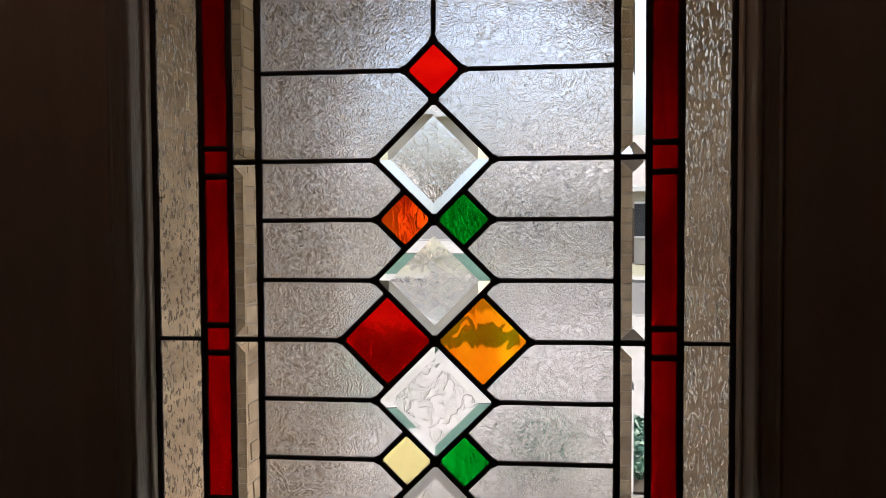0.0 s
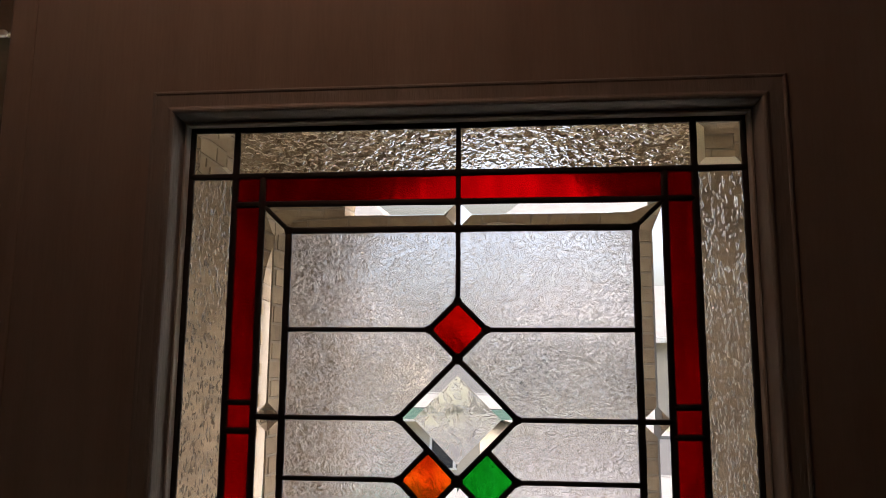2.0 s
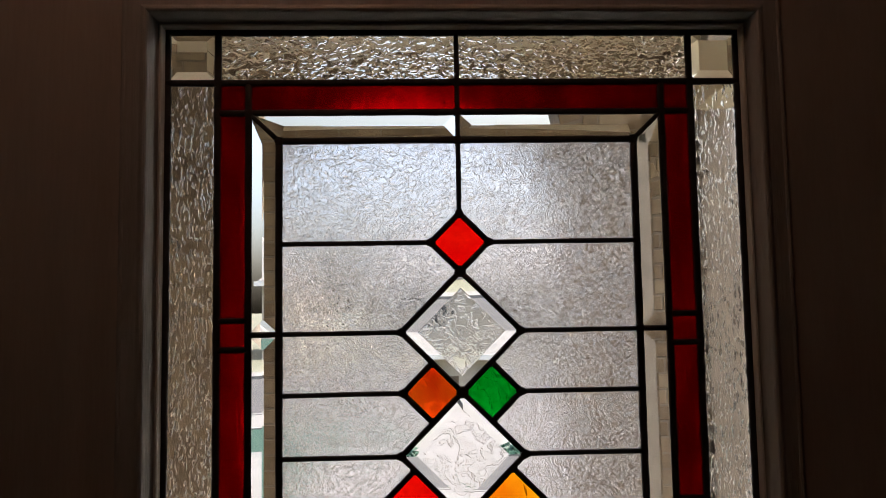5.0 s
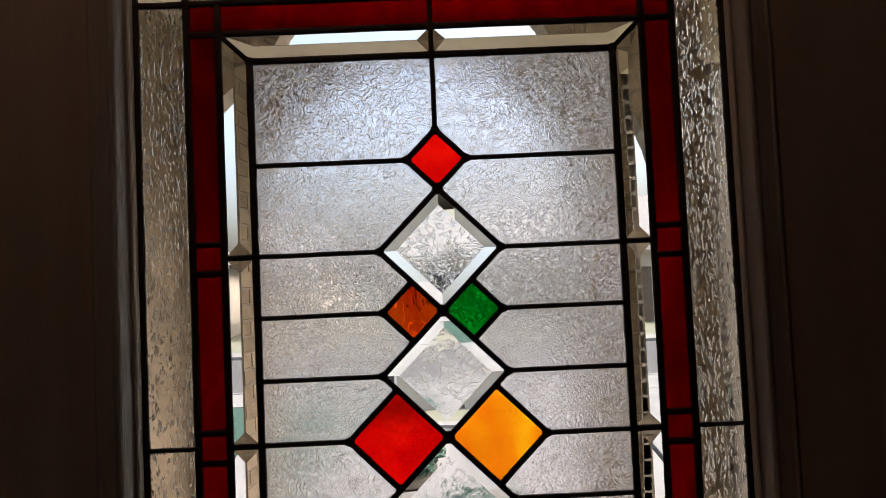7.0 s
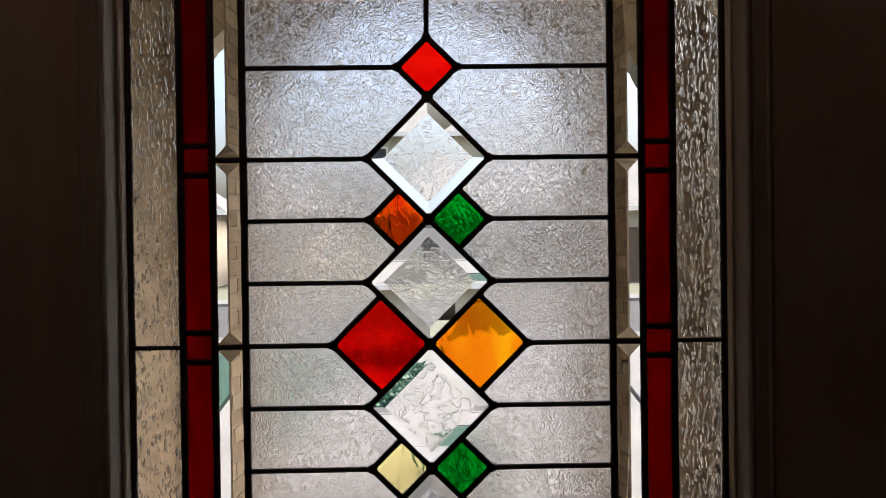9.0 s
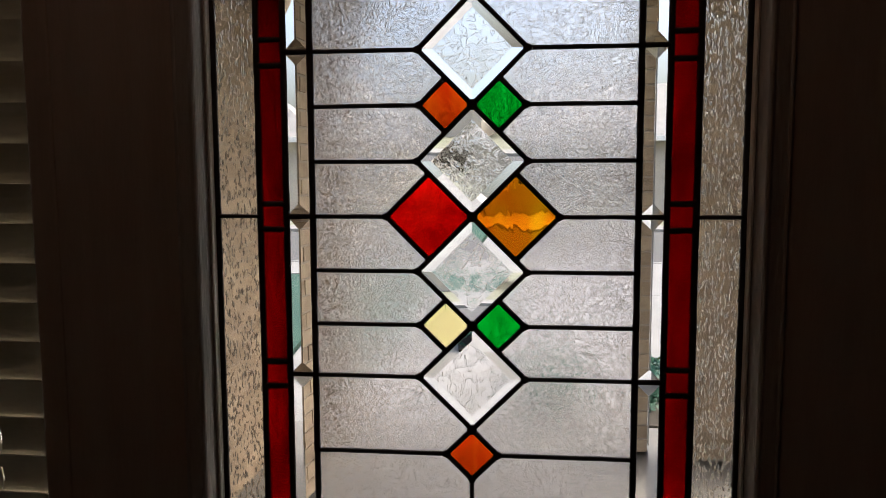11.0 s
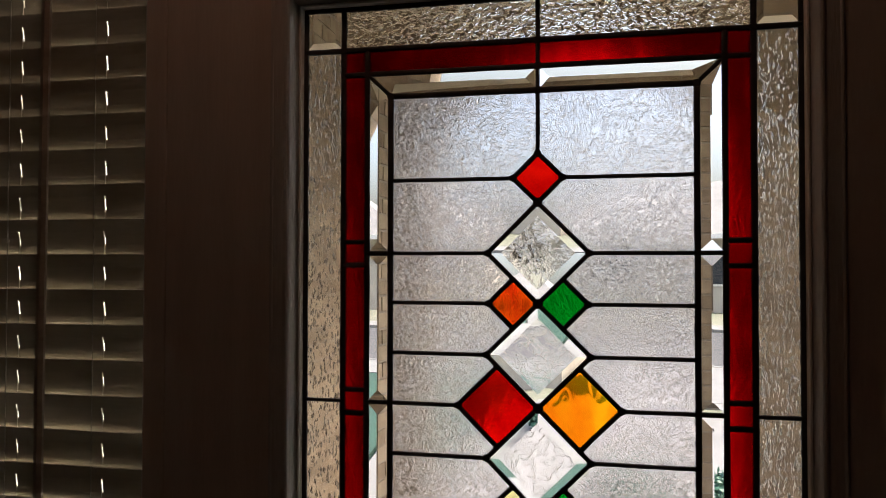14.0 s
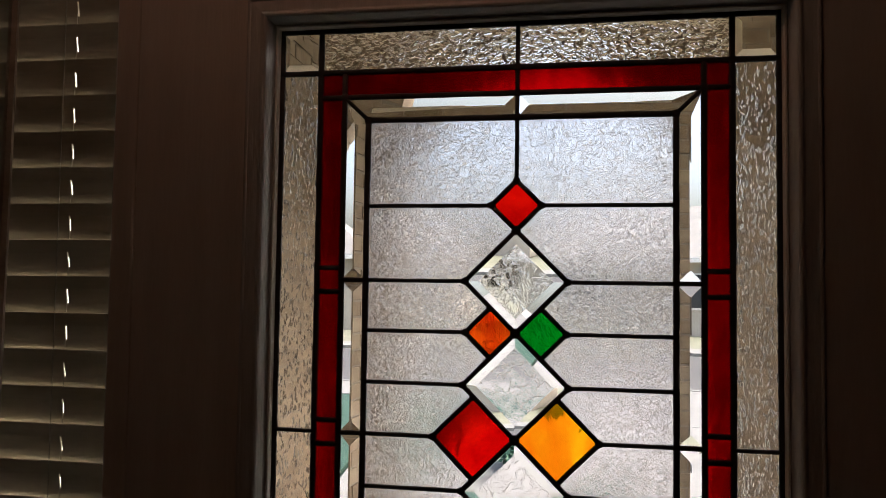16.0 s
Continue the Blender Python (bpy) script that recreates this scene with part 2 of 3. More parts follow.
EARTH = surface("earth", [(0.3, (0.11, 0.12, 0.075)), (0.7, (0.18, 0.175, 0.125))], 0.4, 0.95, 0.5, 20.0)
STUCCO = surface("house_stucco", [(0.3, (0.37, 0.33, 0.27)), (0.7, (0.47, 0.425, 0.35))], 1.5, 0.85, 0.5, 60.0)
ROOF = surface("roof_shingle", [(0.3, (0.16, 0.155, 0.15)), (0.7, (0.25, 0.245, 0.235))], 3.0, 0.9, 0.5, 20.0, island=0.3)
TRIM = surface("white_trim", [(0.3, (0.68, 0.67, 0.64)), (0.7, (0.78, 0.77, 0.74))], 5.0, 0.5, 0.2, 90.0)
BARK = surface("bark", [(0.3, (0.06, 0.045, 0.03)), (0.7, (0.16, 0.12, 0.085))], 10.0, 0.95, 0.9, 40.0, (3, 3, 0.5), depth=0.02)
LEAF = surface("leaf", [(0.2, (0.03, 0.07, 0.02)), (0.8, (0.09, 0.15, 0.05))], 3.0, 0.6, 0.2, 60.0, island=0.5)


# ---- mesh helpers ----
def mesh_object(name, bm, materials, smooth=False):
    me = bpy.data.meshes.new(name)
    bmesh.ops.recalc_face_normals(bm, faces=bm.faces)
    bm.to_mesh(me)
    bm.free()
    for m in (materials if isinstance(materials, (list, tuple)) else [materials]):
        me.materials.append(m)
    if smooth:
        for p in me.polygons:
            p.use_smooth = True
    return new(name, me)


def part(name, bm, material, parent, label="", smooth=False):
    ob = mesh_object(name, bm, material, smooth)
    ob.parent = parent
    if parent is not None:
        ob.matrix_parent_inverse = parent.matrix_world.inverted()
    return tagged(ob, label)


def thing(name, at, label, category, group="", kind=""):
    ob = new(name)
    ob.empty_display_size = 0.05
    ob.matrix_world = Matrix.Translation(at)
    bpy.context.view_layer.update()
    return tagged(ob, label, category, group, kind)


def box(x0, x1, y0, y1, z0, z1, bevel=0.0, bm=None):
    bm = bm or bmesh.new()
    vs = [bm.verts.new((x, y, z)) for x in (x0, x1) for y in (y0, y1) for z in (z0, z1)]
    fs = [bm.faces.new([vs[i] for i in f]) for f in ((0, 1, 3, 2), (4, 6, 7, 5), (0, 4, 5, 1), (2, 3, 7, 6), (0, 2, 6, 4), (1, 5, 7, 3))]
    if bevel:
        es = list({e for f in fs for e in f.edges})
        bmesh.ops.bevel(bm, geom=es, offset=bevel, segments=2, affect='EDGES', profile=0.5)
    return bm


def inset2d(poly, d):
    """A convex polygon drawn in by d (or by a list of distances, one a side)."""
    n = len(poly)
    area = sum(poly[i][0] * poly[(i + 1) % n][1] - poly[(i + 1) % n][0] * poly[i][1] for i in range(n))
    s = 1 if area > 0 else -1
    ds = d if isinstance(d, (list, tuple)) else [d] * n
    lines = []
    for i in range(n):
        a, b = Vector(poly[i]), Vector(poly[(i + 1) % n])
        t = (b - a).normalized()
        nrm = Vector((-t.y, t.x)) * s
        lines.append((a + nrm * ds[i], t))
    out = []
    for i in range(n):
        (p, t), (q, u) = lines[i - 1], lines[i]
        den = t.x * u.y - t.y * u.x
        k = ((q.x - p.x) * u.y - (q.y - p.y) * u.x) / den
        out.append((p.x + t.x * k, p.y + t.y * k))
    return out


def P(x, z, y=0.0):
    return (x, y, MID + z)


def pane_mesh(poly, thick=0.003, draw=0.0003):
    poly = inset2d(poly, draw)
    bm = bmesh.new()
    a = [bm.verts.new(P(x, z, -thick / 2)) for x, z in poly]
    b = [bm.verts.new(P(x, z, thick / 2)) for x, z in poly]
    bm.faces.new(a)
    bm.faces.new(b[::-1])
    n = len(poly)
    for i in range(n):
        bm.faces.new((a[i], b[i], b[(i + 1) % n], a[(i + 1) % n]))
    return bm


def bevelled_mesh(poly, width, edge=0.0022, full=0.0052, draw=0.0003):
    """A pane whose room side is ground to facets round a flat middle."""
    poly = inset2d(poly, draw)
    inner = inset2d(poly, width)
    bm = bmesh.new()
    back = 0.0015
    o = [bm.verts.new(P(x, z, back - edge)) for x, z in poly]
    b = [bm.verts.new(P(x, z, back)) for x, z in poly]
    c = [bm.verts.new(P(x, z, back - full)) for x, z in inner]
    n = len(poly)
    bm.faces.new(b[::-1])
    f = bm.faces.new(c)
    f.material_index = 1
    for i in range(n):
        j = (i + 1) % n
        bm.faces.new((o[i], o[j], c[j], c[i]))
        bm.faces.new((o[i], b[i], b[j], o[j]))
    return bm


def came_mesh(a, b, w, deep=0.0058, seed=0, step=0.02, uneven=0.055):
    """A strip of lead with a domed face on both sides, its edges slightly uneven."""
    a, b = Vector(a), Vector(b)
    t = (b - a).normalized()
    nrm = Vector((-t.y, t.x))
    steps = max(2, int((b - a).length / step))
    prof = [(-1, 0.5), (-0.85, 0.85), (-0.4, 1.0), (0.4, 1.0), (0.85, 0.85), (1, 0.5), (1, -0.5), (0.85, -0.85), (0.4, -1.0), (-0.4, -1.0), (-0.85, -0.85), (-1, -0.5)]
    bm = bmesh.new()
    rings = []
    rnd = random.Random(seed)
    for i in range(steps + 1):
        p = a + (b - a) * (i / steps) + nrm * rnd.uniform(-0.00015, 0.00015)
        ww = w / 2 * rnd.uniform(1 - uneven, 1 + uneven)
        ring = []
        for u, v in prof:
            q = p + nrm * (u * ww)
            ring.append(bm.verts.new(P(q.x, q.y, -v * deep / 2)))
        rings.append(ring)
    for r, s in zip(rings, rings[1:]):
        for k in range(12):
            bm.faces.new((r[k], r[(k + 1) % 12], s[(k + 1) % 12], s[k]))
    bm.faces.new(rings[0])
    bm.faces.new(rings[-1][::-1])
    return bm


# ---- the door ----
GX, GZ = 0.2752, 0.4592        # half width and half height of the panel in the door
DX0, DX1, DTOP = -0.4405, 0.457, 2.035
FACE = -0.022                 # the door's room side


def build_door():
    d = thing("front_door", (0, 0, 0.01), "painted front door with a leaded glass light and moulded frame", "door", kind="structure")
    back = 0.022
    hx, hz = GX + 0.012, GZ + 0.012
    for nm, b in (("stile", (DX0, -hx, 0.01, DTOP)), ("stile", (hx, DX1, 0.01, DTOP)),
                  ("top_rail", (-hx, hx, MID + hz, DTOP)), ("lower_panel", (-hx, hx, 0.01, MID - hz))):
        part(nm, box(b[0], b[1], FACE, back, b[2], b[3]), PAINT, d)
    # moulded frame round the glass, one profile, mitred at the corners, on both faces
    prof = [(0.0034, 0.0034), (0.0034, 0.0080), (0.0042, 0.0090),
            (0.0078, 0.0228), (0.0084, 0.0246), (0.0096, 0.0259), (0.0112, 0.0264), (0.0128, 0.0260), (0.0142, 0.0249), (0.0156, 0.0243),
            (0.0280, 0.0234), (0.0292, 0.0242), (0.0308, 0.0243), (0.0322, 0.0235), (0.0328, 0.0217), (0.013, 0.0217), (0.012, 0.0034)]
    # bead by the glass; its pale paint stands for a line of caught light
    bead = [(-0.0012, 0.0036), (-0.0002, 0.0060), (0.0002, 0.0088), (0.0010, 0.0098), (0.0022, 0.0098), (0.0030, 0.0088), (0.0032, 0.0036)]
    corners = [(-1, -1), (1, -1), (1, 1), (-1, 1)]
    for sgn in (-1, 1):
        for i in range(4):
            (ax, az), (bx, bz) = corners[i], corners[(i + 1) % 4]
            for nm, section, material, label in (("frame_moulding", prof, FRAME, "grained moulded frame piece"), ("glazing_bead", bead, TRIM, "thin glazing bead, paled for the light it catches")):
                bm = bmesh.new()
                ra = [bm.verts.new(P(ax * (GX + w), az * (GZ + w), sgn * h)) for w, h in section]
                rb = [bm.verts.new(P(bx * (GX + w), bz * (GZ + w), sgn * h)) for w, h in section]
                n = len(section)
                for k in range(n):
                    bm.faces.new((ra[k], ra[(k + 1) % n], rb[(k + 1) % n], rb[k]))
                bm.faces.new(ra)
                bm.faces.new(rb[::-1])
                part(nm, bm, material, d, label)
    return d


build_door()


# ---- the leaded glass panel ----
E_, O_, R_, I_ = 0.2729, 0.2255, 0.1968, 0.1685
EZ, OZ, RZ, IZ = 0.4568, 0.4075, 0.3785, 0.3515
T0, T1, T2, T3, T4, T5 = 0.0573, 0.1145, 0.1705, 0.2265, 0.254, 0.2815
SB = 0.0134                   # half a ruby square
H = 0.0275                    # half a small lozenge

panel = thing("leaded_glass_panel", (0, 0, MID - GZ), "leaded glass window with clear, frosty and coloured panes", "stained glass")


def pane(poly, material, label, thick=0.003):
    ob = part("pane", pane_mesh(poly, thick), material, panel, label)
    ob.visible_shadow = False
    return ob


def bevelled(poly, width, centre, label):
    ob = part("bevelled_pane", bevelled_mesh(poly, width), [CLEAR, centre], panel, label)
    ob.visible_shadow = False
    return ob


def lozenge(cx, cz, h):
    return [(cx, cz + h), (cx + h, cz), (cx, cz - h), (cx - h, cz)]


cames, nodes_at = [], []


def came(a, b, w):
    cames.append((a, b, w))


def solder(x, z, r=0.0046):
    nodes_at.append((x, z, r * 0.84))


chip_shapes = [
    [(0, IZ), (0, T5), (H, T4), (I_, T4), (I_, IZ)],
    [(H, T4), (0, T3), (T2 - T1, T2), (I_, T2), (I_, T4)],
    [(T2 - T1, T2), (H, T1 + H), (2 * H, T1), (I_, T1), (I_, T2)],
    [(2 * H, T1), (H, T1 - H), (T0, T0), (I_, T0), (I_, T1)],
    [(T0, T0), (0.045, 0.045), (0.09, 0), (I_, 0), (I_, T0)],
]


def chip_pane_mesh(poly):
    # the outline may be hollow on its lozenge side, so it is drawn flat and filled as one face
    bm = bmesh.new()
    a = [bm.verts.new(P(x, z, -0.0016)) for x, z in poly]
    b = [bm.verts.new(P(x, z, 0.0016)) for x, z in poly]
    bm.faces.new(a)
    bm.faces.new(b[::-1])
    n = len(poly)
    for i in range(n):
        bm.faces.new((a[i], b[i], b[(i + 1) % n], a[(i + 1) % n]))
    return bm


for sx in (-1, 1):
    for sz in (-1, 1):
        for shape in chip_shapes:
            poly = [(sx * x, sz * z) for x, z in shape]
            if sx * sz < 0:
                poly = poly[::-1]
            cx = sum(p[0] for p in poly) / len(poly)
            cz = sum(p[1] for p in poly) / len(poly)
            poly = [(cx + (x - cx) * 0.994, cz + (z - cz) * 0.988) for x, z in poly]
            ob = part("pane", chip_pane_mesh(poly), CHIP, panel, "frosty glue-chip glass pane")
            ob.visible_shadow = False

for cz in (T2, T0, -T0, -T2):
    bevelled(lozenge(0, cz, T2 - T1 if abs(cz) > 0.1 else T0), 0.0105, FERN, "clear bevelled lozenge with a chipped middle")
pane(lozenge(0, T4, H), RED, "small bright red glass lozenge")
pane(lozenge(0, -T4, H), ORANGE, "small orange glass lozenge")
pane(lozenge(-H, T1, H), ORANGE, "small orange glass lozenge")
pane(lozenge(H, T1, H), GREEN, "small green glass lozenge")
pane(lozenge(-H, -T1, H), STRAW, "small pale straw-coloured glass lozenge")
pane(lozenge(H, -T1, H), GREEN, "small green glass lozenge")
pane(lozenge(-0.045, 0, 0.045), RED, "large bright red glass lozenge")
pane(lozenge(0.045, 0, 0.045), AMBER, "large amber glass lozenge with streaks")

# ruby border: long pieces and squares
cuts = [-RZ, -T2 - SB, -T2 + SB, -SB, SB, T2 - SB, T2 + SB, RZ]
for sx in (-1, 1):
    a, b = sorted((sx * R_, sx * O_))
    for z0, z1 in zip(cuts, cuts[1:]):
        pane([(a, z0), (b, z0), (b, z1), (a, z1)], RUBY, "ruby glass border piece")
    for sz in (-1, 1):
        c, e = sorted((sz * RZ, sz * OZ))
        pane([(a, c), (b, c), (b, e), (a, e)], RUBY, "ruby glass corner square")
        x0, x1 = sorted((0, sx * R_))
        pane([(x0, c), (x1, c), (x1, e), (x0, e)], RUBY, "ruby glass border piece")

# bevelled border strips
def strip(poly):
    ob = part("bevelled_pane", bevelled_mesh(poly, (R_ - I_) / 2 - 0.0012), [CLEAR, CLEAR], panel, "clear bevelled border strip")
    ob.visible_shadow = False


for sx in (-1, 1):
    for z0, z1 in ((-T2, 0), (0, T2)):
        strip([(sx * I_, z0), (sx * R_, z0), (sx * R_, z1), (sx * I_, z1)])
    for sz in (-1, 1):
        strip([(sx * I_, sz * T2), (sx * R_, sz * T2), (sx * R_, sz * RZ), (sx * I_, sz * IZ)])
        strip([(0, sz * IZ), (sx * I_, sz * IZ), (sx * R_, sz * RZ), (0, sz * RZ)])

# outer border
for sx in (-1, 1):
    a, b = sorted((sx * O_, sx * E_))
    for z0, z1 in ((-OZ, 0), (0, OZ)):
        pane([(a, z0), (b, z0), (b, z1), (a, z1)], SEEDY, "clear seedy glass border piece")
    for sz in (-1, 1):
        c, e = sorted((sz * OZ, sz * EZ))
        bevelled([(a, c), (b, c), (b, e), (a, e)], 0.0095, CLEAR, "clear bevelled corner square")
        x0, x1 = sorted((0, sx * O_))
        pane([(x0, c), (x1, c), (x1, e), (x0, e)], HAMMER, "clear rippled glass border piece")

# cames
for sx in (-1, 1):
    came((sx * E_, -EZ - 0.004), (sx * E_, EZ + 0.004), 0.0076)
    came((sx * O_, -EZ), (sx * O_, EZ), 0.0066)
    came((sx * R_, -OZ), (sx * R_, OZ), 0.0066)
    came((sx * I_, -IZ), (sx * I_, IZ), 0.0066)
    came((sx * O_, 0), (sx * E_, 0), 0.0042)
    for sz in (-1, 1):
        came((sx * I_, sz * IZ), (sx * R_, sz * RZ), 0.0045)
        solder(sx * I_, sz * IZ, 0.005)
        solder(sx * R_, sz * RZ)
        solder(sx * O_, sz * OZ)
    for z in (-T2, 0, T2):
        came((sx * I_, z), (sx * R_, z), 0.0052)
        for s in (-SB, SB):
            came((sx * R_, z + s), (sx * O_, z + s), 0.0058)
    for sz in (-1, 1):
        for z, x in ((T4, H), (T2, T2 - T1), (T1, 2 * H), (T0, T0)):
            came((sx * x, sz * z), (sx * I_, sz * z), 0.0044)
            solder(sx * x, sz * z, 0.0052)
            solder(sx * I_, sz * z, 0.0044)
    came((sx * 0.09, 0), (sx * I_, 0), 0.0044)
    solder(sx * 0.09, 0, 0.0052)
    solder(sx * I_, 0, 0.0044)
for sz in (-1, 1):
    came((-E_, sz * EZ), (E_, sz * EZ), 0.0076)
    came((-E_, sz * OZ), (E_, sz * OZ), 0.0062)
    came((-O_, sz * RZ), (O_, sz * RZ), 0.0062)
    came((-I_, sz * IZ), (I_, sz * IZ), 0.0064)
    came((0, sz * T5), (0, sz * EZ), 0.0046)
    for sx in (-1, 1):
        D = 0.0052
        came((0, sz * T5), (sx * H, sz * T4), D)
        came((sx * H, sz * T4), (0, sz * T3), D)
        came((0, sz * T3), (sx * (T2 - T1), sz * T2), D)
        came((sx * (T2 - T1), sz * T2), (0, sz * T1), D)
        came((0, sz * T1), (sx * T0, sz * T0), D)
        came((sx * T0, sz * T0), (0, 0), D)
        came((sx * H, sz * (T1 + H)), (sx * 2 * H, sz * T1), D)
        came((sx * 2 * H, sz * T1), (sx * H, sz * (T1 - H)), D)
        came((sx * 0.045, sz * 0.045), (sx * 0.09, 0), D)
        solder(sx * H, sz * (T1 + H), 0.0044)
        solder(sx * H, sz * (T1 - H), 0.0044)
        solder(sx * 0.045, sz * 0.045, 0.0046)
    solder(0, sz * T5, 0.0048)
    solder(0, sz * T3, 0.006)
    solder(0, sz * T1, 0.0064)
    solder(0, sz * IZ, 0.0048)
    solder(0, sz * RZ, 0.0048)
    solder(0, sz * OZ, 0.0048)
solder(0, 0, 0.0064)
for k, (a, b, w) in enumerate(cames):
    edge = w > 0.007
    part("lead_came", came_mesh(a, b, w, 0.0058 + 0.0001 * (k % 5), k, 0.004 if edge else 0.02, 0.09 if edge else 0.055), LEAD, panel, smooth=True)


def hull2d(pts):
    pts = sorted(set(pts))

    def half(seq):
        out = []
        for p in seq:
            while len(out) > 1 and (out[-1][0] - out[-2][0]) * (p[1] - out[-2][1]) - (out[-1][1] - out[-2][1]) * (p[0] - out[-2][0]) <= 1e-12:
                out.pop()
            out.append(p)
        return out[:-1]
    return half(pts) + half(pts[::-1])


def joint_mesh(x, z, reach):
    """Solder that webs the corners between the cames that meet at a point."""
    c, pts = Vector((x, z)), []
    for a, b, w in cames:
        a, b = Vector(a), Vector(b)
        t = (b - a).normalized()
        along = (c - a).dot(t)
        if abs((c - a).cross(t)) > 0.0004 or along < -0.0004 or along > (b - a).length + 0.0004:
            continue
        n = Vector((-t.y, t.x)) * w * 0.49
        for way, room in ((t, (b - a).length - along), (-t, along)):
            if room > 0.002:
                for side in (n, -n):
                    q = c + way * reach + side
                    pts.append((round(q.x, 6), round(q.y, 6)))
    poly = hull2d(pts)
    inner = [(x + (px - x) * 0.86, z + (pz - z) * 0.86) for px, pz in poly]
    bm = bmesh.new()
    rings = [[bm.verts.new(P(px, pz, y)) for px, pz in pl] for pl, y in ((inner, -0.00315), (poly, -0.0022), (poly, 0.0022), (inner, 0.00315))]
    n = len(poly)
    for a, b in zip(rings, rings[1:]):
        for q in range(n):
            bm.faces.new((a[q], a[(q + 1) % n], b[(q + 1) % n], b[q]))
    bm.faces.new(rings[0])
    bm.faces.new(rings[-1][::-1])
    return bm


for x, z, reach in nodes_at:
    part("solder_joint", joint_mesh(x, z, reach), LEAD, panel)


# ---- door surround, sidelight and blind ----
def frame_piece(name, b, material, label, category, bevel=0.003):
    ob = mesh_object(name, box(*b, bevel=bevel), material)
    return tagged(ob, label, category, kind="structure")


frame_piece("jamb", (-0.475, -0.4455, -0.017, 0.066, 0.0, 2.06), JAMB, "painted timber post between door and sidelight", "door frame")
frame_piece("door_stop", (-0.4452, -0.429, 0.0235, 0.066, 0.0, 2.03), JAMB, "painted timber door stop", "door frame", 0.001)
frame_piece("door_stop", (0.444, 0.459, 0.0235, 0.066, 0.0, 2.03), JAMB, "painted timber door stop", "door frame", 0.001)
frame_piece("door_stop", (-0.4472, 0.459, 0.0235, 0.066, 2.0305, 2.0615), JAMB, "painted timber door stop", "door frame", 0.001)
frame_piece("jamb", (0.4595, 0.502, -0.016, 0.12, 0.0, 2.06), JAMB, "painted timber door jamb", "door frame")
frame_piece("jamb", (-0.905, -0.862, 0.012, 0.12, 0.0, 2.06), JAMB, "painted timber sidelight jamb", "door frame")
frame_piece("door_head", (-0.905, 0.502, -0.016, 0.12, 2.062, 2.105), JAMB, "painted timber door head", "door frame")
frame_piece("door_sill", (-0.905, 0.502, -0.016, 0.12, -0.02, 0.0), JAMB, "timber door sill", "door frame", 0.002)
frame_piece("trim", (0.505, 0.575, -0.030, -0.012, 0.0, 2.18), JAMB, "flat painted door casing", "trim")
frame_piece("trim", (-0.978, -0.908, -0.030, -0.012, 0.0, 2.18), JAMB, "flat painted door casing", "trim")
frame_piece("trim", (-0.905, 0.502, -0.030, -0.0165, 2.11, 2.18), JAMB, "flat painted head casing", "trim")

side = thing("window_1", (-0.682, 0.08, 0.0), "narrow sidelight window beside the door, behind a blind", "window", kind="structure")
for b in ((-0.8615, -0.825, 0.0, 2.06), (-0.54, -0.5025, 0.0, 2.06)):
    part("window_frame", box(b[0], b[1], 0.068, 0.105, b[2], b[3], 0.002), TRIM, side)
for z0, z1 in ((0.002, 0.25), (1.93, 2.058)):
    part("window_frame", box(-0.8245, -0.5405, 0.065, 0.105, z0, z1, 0.002), JAMB, side)
sheet = part("pane", box(-0.8247, -0.5403, 0.088, 0.092, 0.25, 1.93), PLAIN, side)
sheet.visible_shadow = False


def slat_mesh(x0, x1, width, thick, holes):
    """A thin slat with a slot for each cord. It lies flat; the slots run across it."""
    xs = [x0]
    for h in holes:
        xs += [h - 0.0003, h + 0.0017]
    xs.append(x1)
    ys = [-width / 2, -0.009, 0.009, width / 2]
    bm = bmesh.new()
    crown = {ys[0]: -0.0008, ys[1]: 0.0, ys[2]: 0.0, ys[3]: -0.0008}
    top = [[bm.verts.new((x, y, crown[y] + thick / 2)) for y in ys] for x in xs]
    low = [[bm.verts.new((x, y, crown[y] - thick / 2)) for y in ys] for x in xs]
    solid = {(i, j): not (j == 1 and i % 2 == 1) for i in range(len(xs) - 1) for j in range(3)}
    for (i, j), s in solid.items():
        if not s:
            continue
        q = [(i, j), (i + 1, j), (i + 1, j + 1), (i, j + 1)]
        bm.faces.new([top[a][b] for a, b in q])
        bm.faces.new([low[a][b] for a, b in q[::-1]])
        for k, (di, dj) in enumerate(((0, -1), (1, 0), (0, 1), (-1, 0))):
            if not solid.get((i + di, j + dj), False):
                a, b = q[k], q[(k + 1) % 4]
                bm.faces.new((top[a[0]][a[1]], low[a[0]][a[1]], low[b[0]][b[1]], top[b[0]][b[1]]))
    return bm


PITCH, TILT_SLAT, BLIND_Y = 0.0452, 81.0, 0.024
CORDS = (-0.5565, -0.6825, -0.8085)
blind = thing("venetian_blind", (-0.682, BLIND_Y, 0.05), "cream slatted venetian blind, nearly closed, in the sidelight", "blind")
first = None
zs = [1.8425 + PITCH * k for k in range(-38, 3)]
rnd = random.Random(4)
for z in zs:
    if first is None:
        first = part("slat", slat_mesh(-0.858, -0.488, 0.05, 0.0024, sorted(CORDS)), SLAT, blind)
        ob = first
    else:
        ob = new("slat", first.data)
        ob.parent = blind
        ob.matrix_parent_inverse = blind.matrix_world.inverted()
    ob.matrix_basis = pose(0, BLIND_Y, z, -TILT_SLAT + rnd.uniform(-1.2, 1.2), 0, 0) @ Matrix.Translation((rnd.uniform(-0.0006, 0.0006), 0, 0))


